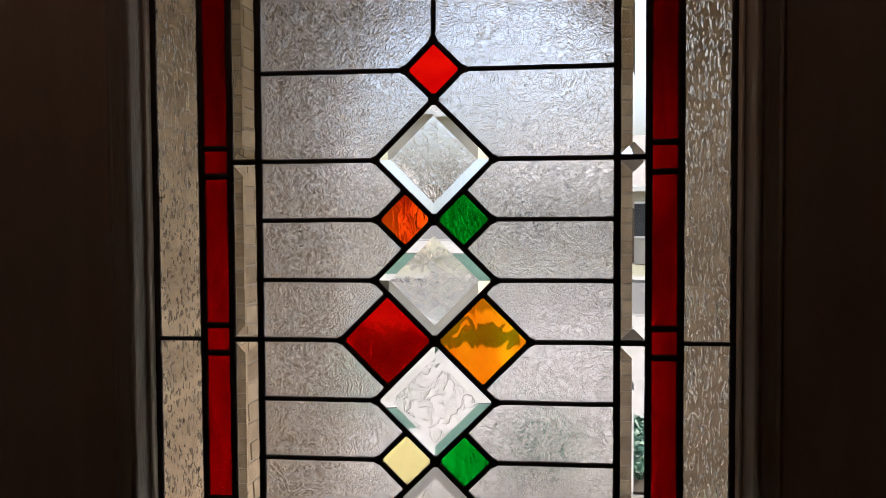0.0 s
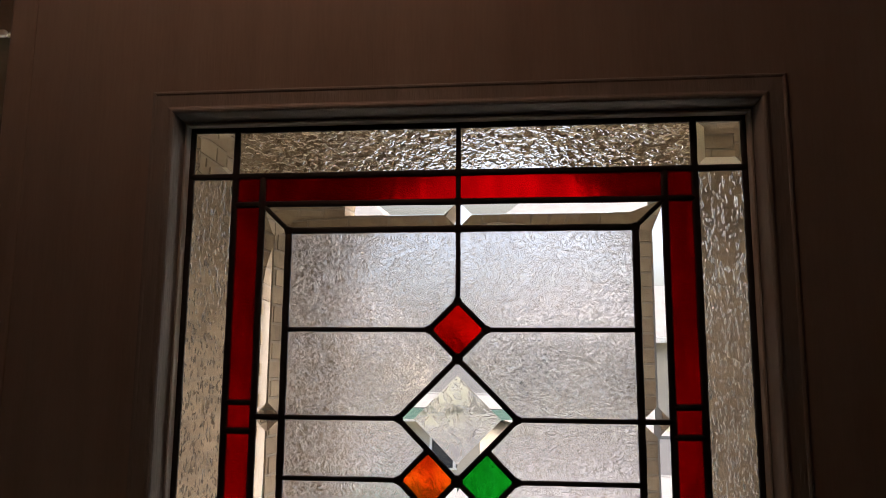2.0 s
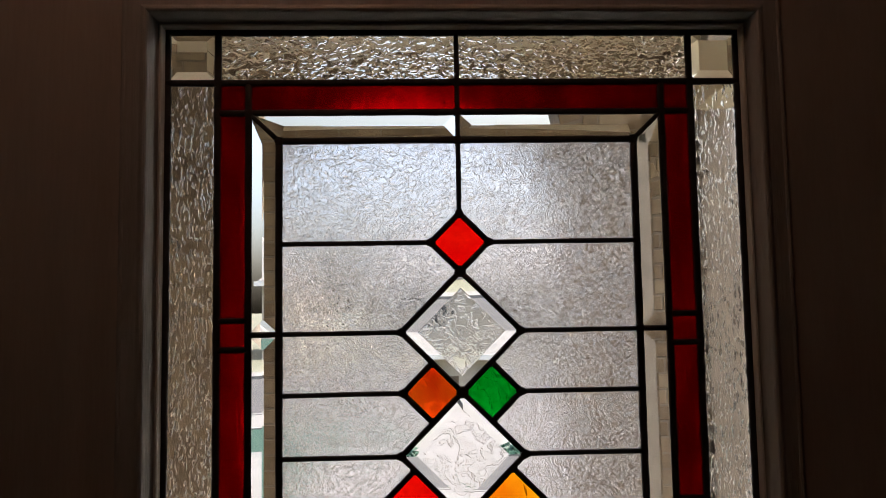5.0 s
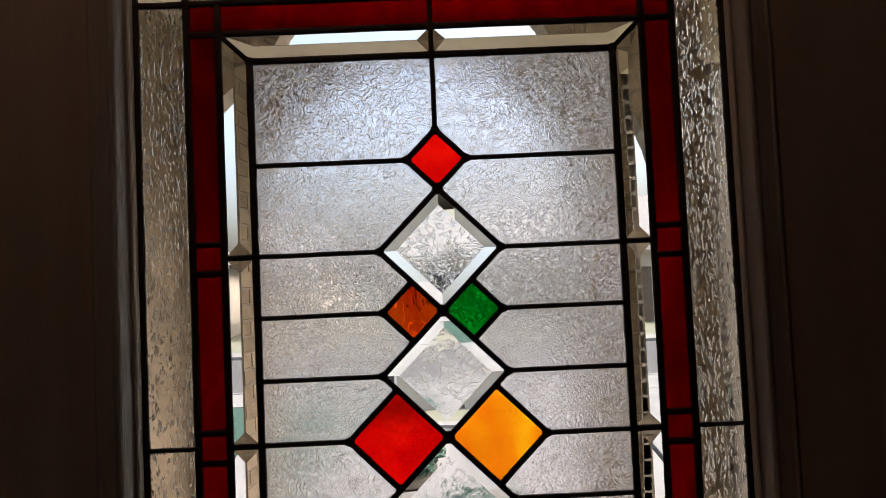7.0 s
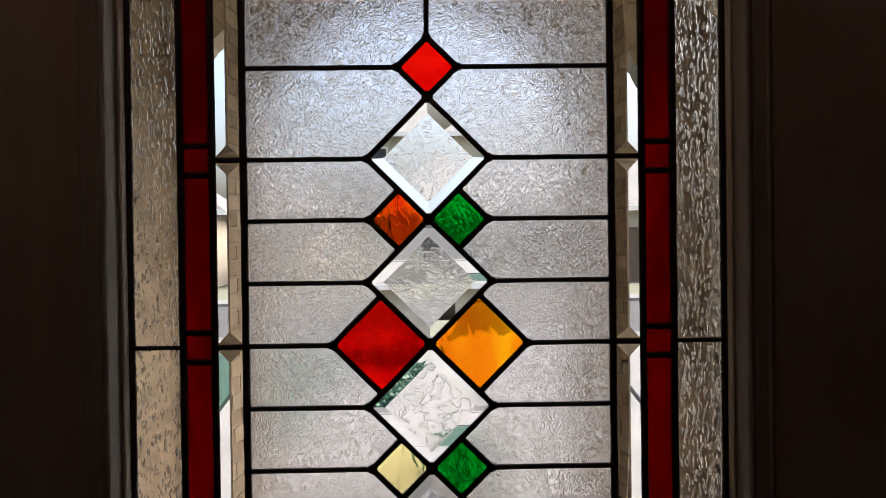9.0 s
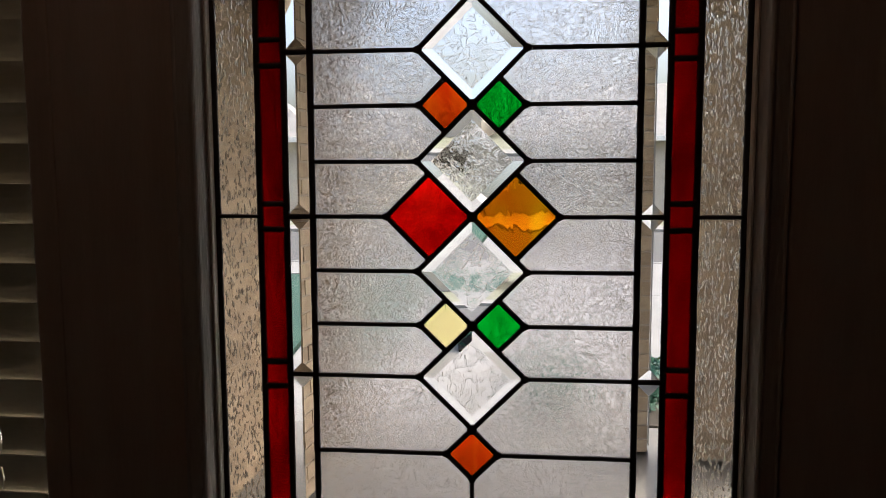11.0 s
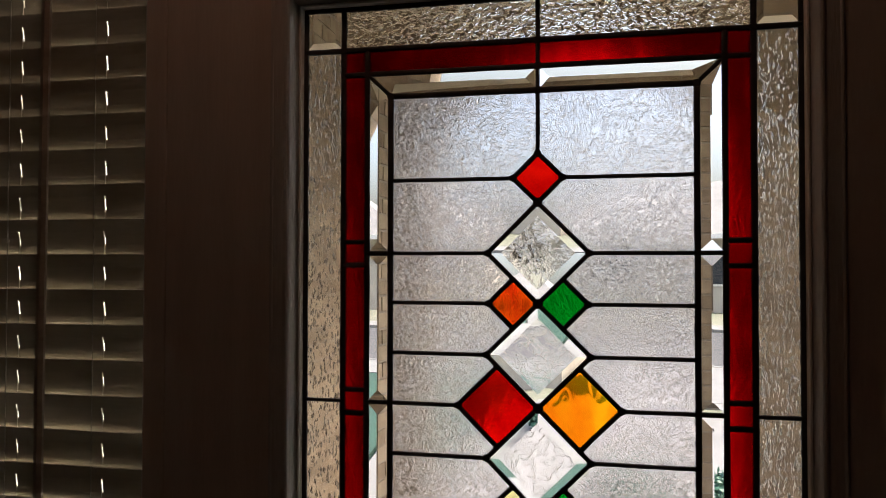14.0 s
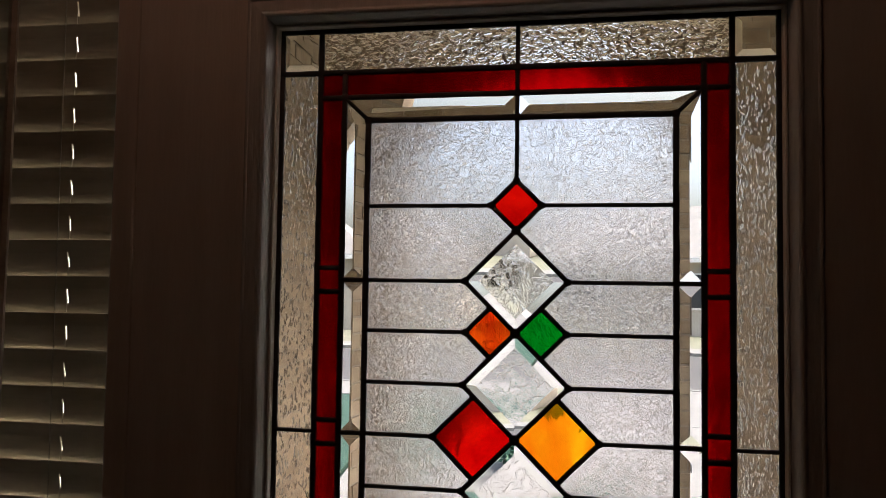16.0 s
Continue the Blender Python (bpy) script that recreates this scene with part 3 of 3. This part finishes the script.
def rod(points, r, n=8, bm=None):
    bm = bm or bmesh.new()
    rings = []
    for i, p in enumerate(points):
        p = Vector(p)
        a = Vector(points[max(0, i - 1)])
        b = Vector(points[min(len(points) - 1, i + 1)])
        t = (b - a).normalized()
        u = t.orthogonal().normalized()
        w = t.cross(u)
        rr = r[i] if isinstance(r, (list, tuple)) else r
        rings.append([bm.verts.new(p + u * (rr * math.cos(2 * math.pi * k / n)) + w * (rr * math.sin(2 * math.pi * k / n))) for k in range(n)])
    for a, b in zip(rings, rings[1:]):
        for k in range(n):
            bm.faces.new((a[k], a[(k + 1) % n], b[(k + 1) % n], b[k]))
    bm.faces.new(rings[0][::-1])
    bm.faces.new(rings[-1])
    return bm


for x in CORDS:
    part("lift_cord", rod([(x - 0.0008, BLIND_Y, 0.1), (x - 0.0008, BLIND_Y, 1.98)], 0.0006, 6), CORD, blind)
    for y in (-0.0185, 0.0185):
        part("ladder_cord", rod([(x - 0.003, BLIND_Y + y, 0.1), (x - 0.003, BLIND_Y + y, 1.98)], 0.0007, 6), CORD, blind)
part("headrail", box(-0.858, -0.490, BLIND_Y - 0.016, BLIND_Y + 0.024, 1.956, 2.045, 0.002), SLAT, blind)
part("valance", box(-0.858, -0.4995, -0.0125, -0.0005, 1.9465, 2.04, 0.003), VALANCE, blind, "dark brown valance board")
part("valance_bead", box(-0.858, -0.4995, -0.0165, -0.013, 1.9465, 1.954, 0.0015), VALANCE, blind)
part("valance_clip", box(-0.4985, -0.4865, -0.009, -0.003, 1.9455, 1.953, 0.0015), TRIM, blind, "white plastic valance clip")
part("bottom_rail", box(-0.858, -0.505, BLIND_Y - 0.024, BLIND_Y + 0.024, 0.085, 0.102, 0.003), SLAT, blind)
part("tilt_wand", rod([(-0.6225, BLIND_Y - 0.029, 1.985), (-0.6235, BLIND_Y - 0.0325, 1.4), (-0.6245, BLIND_Y - 0.032, 0.95)], 0.0058, 6), WAND, blind, "dark slim tilt wand")


# ---- the room ----
def structure(name, bounds, material, label, category, bevel=0.0):
    return tagged(mesh_object(name, box(*bounds, bevel=bevel), material), label, category, kind="structure")


RX0, RX1, RY0, RH = -2.6, 2.2, -4.2, 2.45
structure("wall_north", (0.5065, RX1, -0.0115, 0.13, 0.0, RH), WALL, "plastered room wall beside the door", "wall")
structure("wall_north", (RX0, -0.9085, -0.0115, 0.13, 0.0, RH), WALL, "plastered room wall beside the sidelight", "wall")
structure("wall_north", (-0.9085, 0.5065, -0.0115, 0.13, 2.1085, RH), WALL, "plastered room wall over the door", "wall")
structure("wall_east", (RX1, RX1 + 0.12, RY0, 0.13, 0.0, RH), WALL, "plastered room wall", "wall")
structure("wall_west", (RX0 - 0.12, RX0, RY0, 0.13, 0.0, RH), WALL, "plastered room wall", "wall")
structure("wall_south", (RX0, RX1, RY0, RY0 + 0.12, 0.0, RH), WALL, "plastered room wall", "wall")
structure("ceiling", (RX0 - 0.12, RX1 + 0.12, RY0, 0.13, RH, RH + 0.1), CEIL, "white plaster ceiling", "ceiling")
structure("floor", (RX0 - 0.12, RX1 + 0.12, RY0, -0.012, -0.08, -0.006), OAK, "brown oak floor", "floor")

# unseen lamp and its fittings, added to light the door warmly from above
LX, LY, LZ = -0.22, -0.37, 2.36
light = thing("added_fill_lamp", (LX, LY, RH), "small round warm lamp, unseen, added under the ceiling as fill", "lamp")
m, nt, ln = mat("warm_fill_glow")
nt.remove(nt["Principled BSDF"])
em = node(nt, "Emission", Color=(1.0, 0.48, 0.27, 1), Strength=2.05)
ln.new(em.outputs[0], nt["Material Output"].inputs["Surface"])
bm = bmesh.new()
bmesh.ops.create_uvsphere(bm, u_segments=24, v_segments=14, radius=0.06, matrix=Matrix.Translation((LX, LY, LZ)))
part("fill_globe", bm, m, light, "glowing warm globe of the added fill lamp", smooth=True)
brass = surface("aged_brass", [(0.3, (0.35, 0.24, 0.1)), (0.7, (0.5, 0.36, 0.17))], 30.0, 0.35, 0.1, 200.0, metal=1.0)
part("stem", rod([(LX, LY, LZ + 0.055), (LX, LY, LZ + 0.08), (LX, LY, RH)], [0.02, 0.006, 0.006], 10), brass, light)
part("rose", rod([(LX, LY, RH - 0.03), (LX, LY, RH - 0.012), (LX, LY, RH)], [0.015, 0.05, 0.055], 16), brass, light)

# ---- porch ----
PX0, PX1, PY, PT, PZ = -1.2, 1.3, 3.0, 0.22, 2.85
AX, AW, AS = -0.05, 0.76, 1.92       # arch: centre, half width, springing


def brick_wall(name, place, length, height, label, hole=None, near=None):
    """A wall of single bricks before a mortar core. Local axes: x along, y out of the face, z up."""
    base = tagged(new(name), label, "wall", kind="structure")
    base.matrix_world = place
    bpy.context.view_layer.update()
    bl, bh, jt, dep = 0.203, 0.064, 0.010, 0.012
    shared = {}
    rest = bmesh.new()
    count, row, z = 0, 0, 0.0
    while z + bh <= height + 0.001:
        x = -(bl + jt) / 2 if row % 2 else 0.0
        while x < length:
            x0, x1 = max(x, 0.0), min(x + bl, length)
            spans = [(x0, x1)]
            if hole:
                h = hole(z + bh / 2)
                if h:
                    spans = [(x0, min(x1, h[0])), (max(x0, h[1]), x1)]
            for s0, s1 in spans:
                if s1 - s0 < 0.03:
                    continue
                key = round(s1 - s0, 3)
                if near and near(s0, z) and count < 290:
                    if key not in shared:
                        bm = box(0, key, -0.03, dep, 0, bh, 0.003)
                        ob = mesh_object("brick", bm, BRICK)
                        shared[key] = ob.data
                    else:
                        ob = new("brick", shared[key])
                    ob.parent = base
                    ob.matrix_basis = Matrix.Translation((s0, random.uniform(-0.0015, 0.0015), z))
                    count += 1
                else:
                    box(s0, s1, -0.03, dep + random.uniform(-0.0015, 0.0015), z, z + bh, bm=rest)
            x += bl + jt
        z += bh + jt
        row += 1
    if len(rest.verts):
        ob = part("brickwork", rest, BRICK, None)
        ob.parent = base
        tagged(ob, kind="stuff")
    else:
        rest.free()
    return base


OPEN_Y, OPEN_E = 0.14, 2.8      # the west wall runs to the house, the east side is open
# left side wall: its face looks east
w = brick_wall("porch_wall_west", pose(PX0 - 0.012, PY, 0, 0, 0, -90), PY - OPEN_Y, PZ, "buff brick side wall of the porch", near=lambda s, z: z > 0.9)
ob = part("mortar_core", box(0, PY - OPEN_Y, -0.2, 0.0065, 0, PZ), MORTAR, None)
ob.parent = w
w = brick_wall("porch_wall_east", pose(PX1 + 0.012, OPEN_E, 0, 0, 0, 90), PY - OPEN_E, PZ, "buff brick side wall of the porch", near=lambda s, z: z > 0.9)
ob = part("mortar_core", box(0, PY - OPEN_E, -0.2, 0.0065, 0, PZ), MORTAR, None)
ob.parent = w
structure("porch_beam", (PX1, PX1 + 0.2, 0.131, OPEN_E - 0.003, 2.5, PZ - 0.001), SOFFIT, "painted beam over the open porch side", "beam")


def arch_hole(z):
    ax = AX - PX0
    if z < AS:
        return (ax - AW, ax + AW)
    d = z - AS
    r = AW + 0.115
    if d < r:
        k = math.sqrt(r * r - d * d)
        return (ax - k, ax + k)
    return None


LW = PX1 - PX0


def front_hole(z):
    h = arch_hole(z)
    return (LW - h[1], LW - h[0]) if h else None


# front wall: its inner face looks back at the door
front = brick_wall("porch_wall_north", pose(PX1, PY, 0, 0, 0, 180), LW, PZ + 0.5, "buff brick front wall of the porch with a round arch", hole=front_hole, near=lambda s, z: 0.9 < z < 2.7)


def arch_core():
    bm = bmesh.new()
    top = PZ + 0.5
    ax = LW - (AX - PX0)
    n = 24
    arc = [(ax + (AW + 0.004) * math.cos(math.pi * k / n), AS + (AW + 0.004) * math.sin(math.pi * k / n)) for k in range(n + 1)]
    for y0, y1 in ((-PT + 0.012, 0.0065),):
        def quad(a, b, c, d):
            f = [bm.verts.new((p[0], y, p[1])) for y in (y0, y1) for p in (a, b, c, d)]
            for q in ((0, 1, 2, 3), (7, 6, 5, 4), (0, 4, 5, 1), (1, 5, 6, 2), (2, 6, 7, 3), (3, 7, 4, 0)):
                bm.faces.new([f[i] for i in q])
        quad((0, 0), (ax - AW - 0.004, 0), (ax - AW - 0.004, AS), (0, AS))
        quad((ax + AW + 0.004, 0), (LW, 0), (LW, AS), (ax + AW + 0.004, AS))
        quad((0, AS), (ax - AW - 0.004, AS), (ax - AW - 0.004, top), (0, top))
        quad((ax + AW + 0.004, AS), (LW, AS), (LW, top), (ax + AW + 0.004, top))
        for p, q in zip(arc, arc[1:]):
            quad(q, p, (p[0], top), (q[0], top))
    bmesh.ops.remove_doubles(bm, verts=bm.verts, dist=0.0001)
    return bm


ob = part("mortar_core", arch_core(), MORTAR, None)
ob.parent = front
# ring of bricks on edge round the arch
bm0 = None
N = 30
for k in range(N):
    a = math.pi * (k + 0.5) / N
    if bm0 is None:
        wd = math.pi * AW / N - 0.009
        bm = box(0.0, 0.105, -PT + 0.01, 0.016, -wd / 2, wd / 2, 0.003)
        ob = mesh_object("arch_brick", bm, BRICK)
        bm0 = ob.data
    else:
        ob = new("arch_brick", bm0)
    ob.parent = front
    ob.matrix_basis = Matrix.Translation((LW - (AX - PX0) + AW * math.cos(a), 0, AS + AW * math.sin(a))) @ Matrix.Rotation(-a, 4, 'Y')

for x0, x1 in ((PX1 + 0.0005, PX1 + 0.2), (PX0 - 0.2, PX0 - 0.0005)):
    structure("porch_pier", (x0, x1, PY + 0.001, PY + 0.2, 0.0, PZ), MORTAR, "mortared corner pier of the porch", "pier")
structure("porch_ceiling", (PX0 - 0.2, PX1 + 0.2, 0.13, PY + 0.001, PZ, PZ + 0.12), SOFFIT, "painted porch ceiling", "ceiling")
structure("porch_floor", (PX0 - 0.2, PX1 + 0.2, 0.125, PY + 0.6, -0.2, -0.03), PORCH, "grey concrete porch floor", "floor", 0.01)

# ---- outdoors ----
def slab(name, x0, x1, y0, y1, z0, z1, material, label, category, bevel=0.0):
    return structure(name, (x0, x1, y0, y1, z0, z1), material, label, category, bevel)


bm = bmesh.new()
g = 2000.0
vs = [bm.verts.new(p) for p in ((-g, -g, -0.22), (g, -g, -0.22), (g, g, -0.22), (-g, g, -0.22))]
bm.faces.new(vs)
tagged(mesh_object("ground", bm, EARTH), "dry earth and distant ground", "ground", kind="structure")
slab("lawn", -14, -1.2, PY + 0.7, 11.0, -0.215, -0.14, GRASS, "green front lawn", "lawn")
slab("lawn", 4.5, 16, PY + 0.7, 11.0, -0.215, -0.14, GRASS, "green front lawn", "lawn")
slab("lawn", -1.195, 0.0, 9.02, 11.0, -0.215, -0.141, GRASS, "green front lawn", "lawn")
slab("path", 0.02, 1.19, 9.02, 11.0, -0.215, -0.12, CONCRETE, "pale concrete front path", "path", 0.01)
slab("path", -1.15, 1.15, PY + 0.65, 9.0, -0.215, -0.12, CONCRETE, "pale concrete front path", "path", 0.01)
slab("flower_bed", 0.06, 0.42, 3.85, 4.95, -0.12, -0.1, SOIL, "dark soil planting pocket in the path", "bed", 0.008)
slab("driveway", 1.2, 4.45, PY + 0.7, 11.0, -0.215, -0.13, CONCRETE, "pale concrete driveway", "driveway", 0.01)
slab("pavement", -40, 40, 11.02, 12.5, -0.215, -0.125, CONCRETE, "concrete pavement along the road", "pavement", 0.01)
slab("kerb", -40, 40, 12.52, 12.68, -0.215, -0.115, CONCRETE, "concrete kerb", "kerb", 0.02)
slab("road", -80, 80, 12.7, 20.5, -0.218, -0.205, ASPHALT, "grey asphalt road", "road")
slab("lawn", -40, 40, 22.2, 28.0, -0.215, -0.14, EARTH, "dry yellowed lawn across the road", "lawn")
slab("pavement", -40, 40, 20.6, 22.1, -0.215, -0.125, CONCRETE, "concrete pavement along the road", "pavement", 0.01)


def house(x, y, wdt, dep, hgt, label):
    h = thing("house", (x, y, -0.2), label, "house", "houses across the road")
    part("wall", box(x - wdt / 2, x + wdt / 2, y, y + dep, -0.2, hgt), STUCCO, h)
    bm = bmesh.new()
    o = 0.5
    z0, z1 = hgt, hgt + dep * 0.28
    v = [bm.verts.new(p) for p in ((x - wdt / 2 - o, y - o, z0), (x + wdt / 2 + o, y - o, z0), (x + wdt / 2 + o, y + dep + o, z0), (x - wdt / 2 - o, y + dep + o, z0), (x - wdt / 2 + 2.5, y + dep / 2, z1), (x + wdt / 2 - 2.5, y + dep / 2, z1))]
    for f in ((0, 1, 5, 4), (2, 3, 4, 5), (1, 2, 5), (3, 0, 4), (3, 2, 1, 0)):
        bm.faces.new([v[i] for i in f])
    part("roof", bm, ROOF, h)
    for k, wx in enumerate((-0.32, -0.05, 0.3)):
        cx = x + wx * wdt
        if k == 1:
            d = part("door", box(cx - 0.5, cx + 0.5, y - 0.05, y + 0.02, -0.15, 1.95, 0.01), BARK, h)
            continue
        wn_ = part("window", box(cx - 0.95, cx + 0.95, y - 0.06, y + 0.02, 0.8, 2.2, 0.01), TRIM, h)
        for s in (-1, 1):
            part("window_pane", box(cx + s * 0.46 - 0.4, cx + s * 0.46 + 0.4, y - 0.075, y - 0.061, 0.88, 2.12), PLAIN_DARK, wn_)
    part("fascia", box(x - wdt / 2 - o, x + wdt / 2 + o, y - o - 0.03, y - o - 0.002, hgt - 0.12, hgt + 0.06), TRIM, h)
    return h


PLAIN_DARK = surface("far_window_glass", [(0.3, (0.02, 0.025, 0.03)), (0.7, (0.05, 0.055, 0.06))], 1.0, 0.15, 0.02, 20.0)
house(-11, 29, 13, 9, 2.7, "low tan stucco house with a grey roof")
house(5, 29.5, 14, 9, 2.7, "low tan stucco house with a grey roof")
house(21, 29, 13, 9, 2.8, "low tan stucco house with a grey roof")
house(-27, 29, 13, 9, 2.8, "low tan stucco house with a grey roof")


def tree(x, y, h, crown, seed, label):
    rnd = random.Random(seed)
    t = thing("tree", (x, y, -0.2), label, "tree", "street trees")
    bm = rod([(x, y, -0.25), (x + 0.05, y, h * 0.25), (x + 0.1, y + 0.05, h * 0.55), (x + 0.05, y, h * 0.85)], [0.17, 0.13, 0.09, 0.03], 9)
    tips = []
    for k in range(11):
        a = k * 2.4 + rnd.uniform(-0.3, 0.3)
        z0 = h * rnd.uniform(0.35, 0.7)
        ln_ = crown * rnd.uniform(0.55, 1.0)
        tip = Vector((x + math.cos(a) * ln_, y + math.sin(a) * ln_, z0 + ln_ * rnd.uniform(0.4, 0.9)))
        mid = Vector((x, y, z0)).lerp(tip, 0.5) + Vector((0, 0, 0.15))
        rod([(x + 0.06, y, z0), mid, tip], [0.06, 0.04, 0.012], 6, bm)
        tips += [mid, tip]
    part("trunk", bm, BARK, t, smooth=True)
    bm = bmesh.new()
    for tip in tips:
        for k in range(240):
            p = tip + Vector((rnd.gauss(0, 0.42), rnd.gauss(0, 0.42), rnd.gauss(0, 0.34)))
            u = Vector((rnd.uniform(-1, 1), rnd.uniform(-1, 1), rnd.uniform(-0.6, 0.6))).normalized()
            s = u.orthogonal().normalized()
            a_, b_ = 0.075 * rnd.uniform(0.7, 1.3), 0.035
            bm.faces.new([bm.verts.new(q) for q in (p - u * a_, p + s * b_, p + u * a_, p - s * b_)])
    part("crown", bm, LEAF, t)
    return t


tree(-6.5, 9.0, 5.2, 1.7, 3, "leafy young street tree with a brown trunk")
tree(8.0, 9.2, 5.5, 1.8, 5, "leafy young street tree with a brown trunk")


def shrub(x, y, r, h, seed):
    """A low dense bush: short stems and many small leaves, with gaps and an uneven outline."""
    rnd = random.Random(seed)
    t = thing("shrub", (x, y, -0.1), "low dark green shrub in the bed beside the path", "shrub", "shrubs in the bed")
    bm = bmesh.new()
    tips = []
    for k in range(9):
        a = k * 2.4 + rnd.uniform(-0.4, 0.4)
        d = r * rnd.uniform(0.2, 0.85)
        tip = Vector((x + math.cos(a) * d, y + math.sin(a) * d, -0.1 + h * rnd.uniform(0.5, 0.95)))
        rod([(x, y, -0.11), Vector((x, y, -0.03)).lerp(tip, 0.55), tip], [0.012, 0.008, 0.003], 5, bm)
        tips += [tip, Vector((x, y, 0.0)).lerp(tip, 0.6)]
    part("stems", bm, BARK, t)
    vs, fs = [], []
    for tip in tips:
        for k in range(110):
            p = tip + Vector((rnd.gauss(0, r * 0.22), rnd.gauss(0, r * 0.22), rnd.gauss(0, h * 0.15)))
            p.z = max(p.z, -0.09)
            u = Vector((rnd.uniform(-1, 1), rnd.uniform(-1, 1), rnd.uniform(-0.5, 0.7))).normalized()
            w = u.orthogonal().normalized()
            a, b = 0.026 * rnd.uniform(0.7, 1.3), 0.012
            n = len(vs)
            vs += [p - u * a, p + w * b, p + u * a, p - w * b]
            fs.append((n, n + 1, n + 2, n + 3))
    me = bpy.data.meshes.new("foliage")
    me.from_pydata([tuple(v) for v in vs], [], fs)
    me.materials.append(SHRUB)
    ob = new("foliage", me)
    ob.parent = t
    ob.matrix_parent_inverse = t.matrix_world.inverted()
    return t


for k in range(6):
    shrub(0.18 + 0.12 * (k % 2) + 0.02 * math.sin(k * 5.1), 4.02 + 0.155 * k, 0.15 + 0.02 * math.sin(k * 2.3), 0.17 + 0.02 * math.sin(k * 3.7), 20 + k)
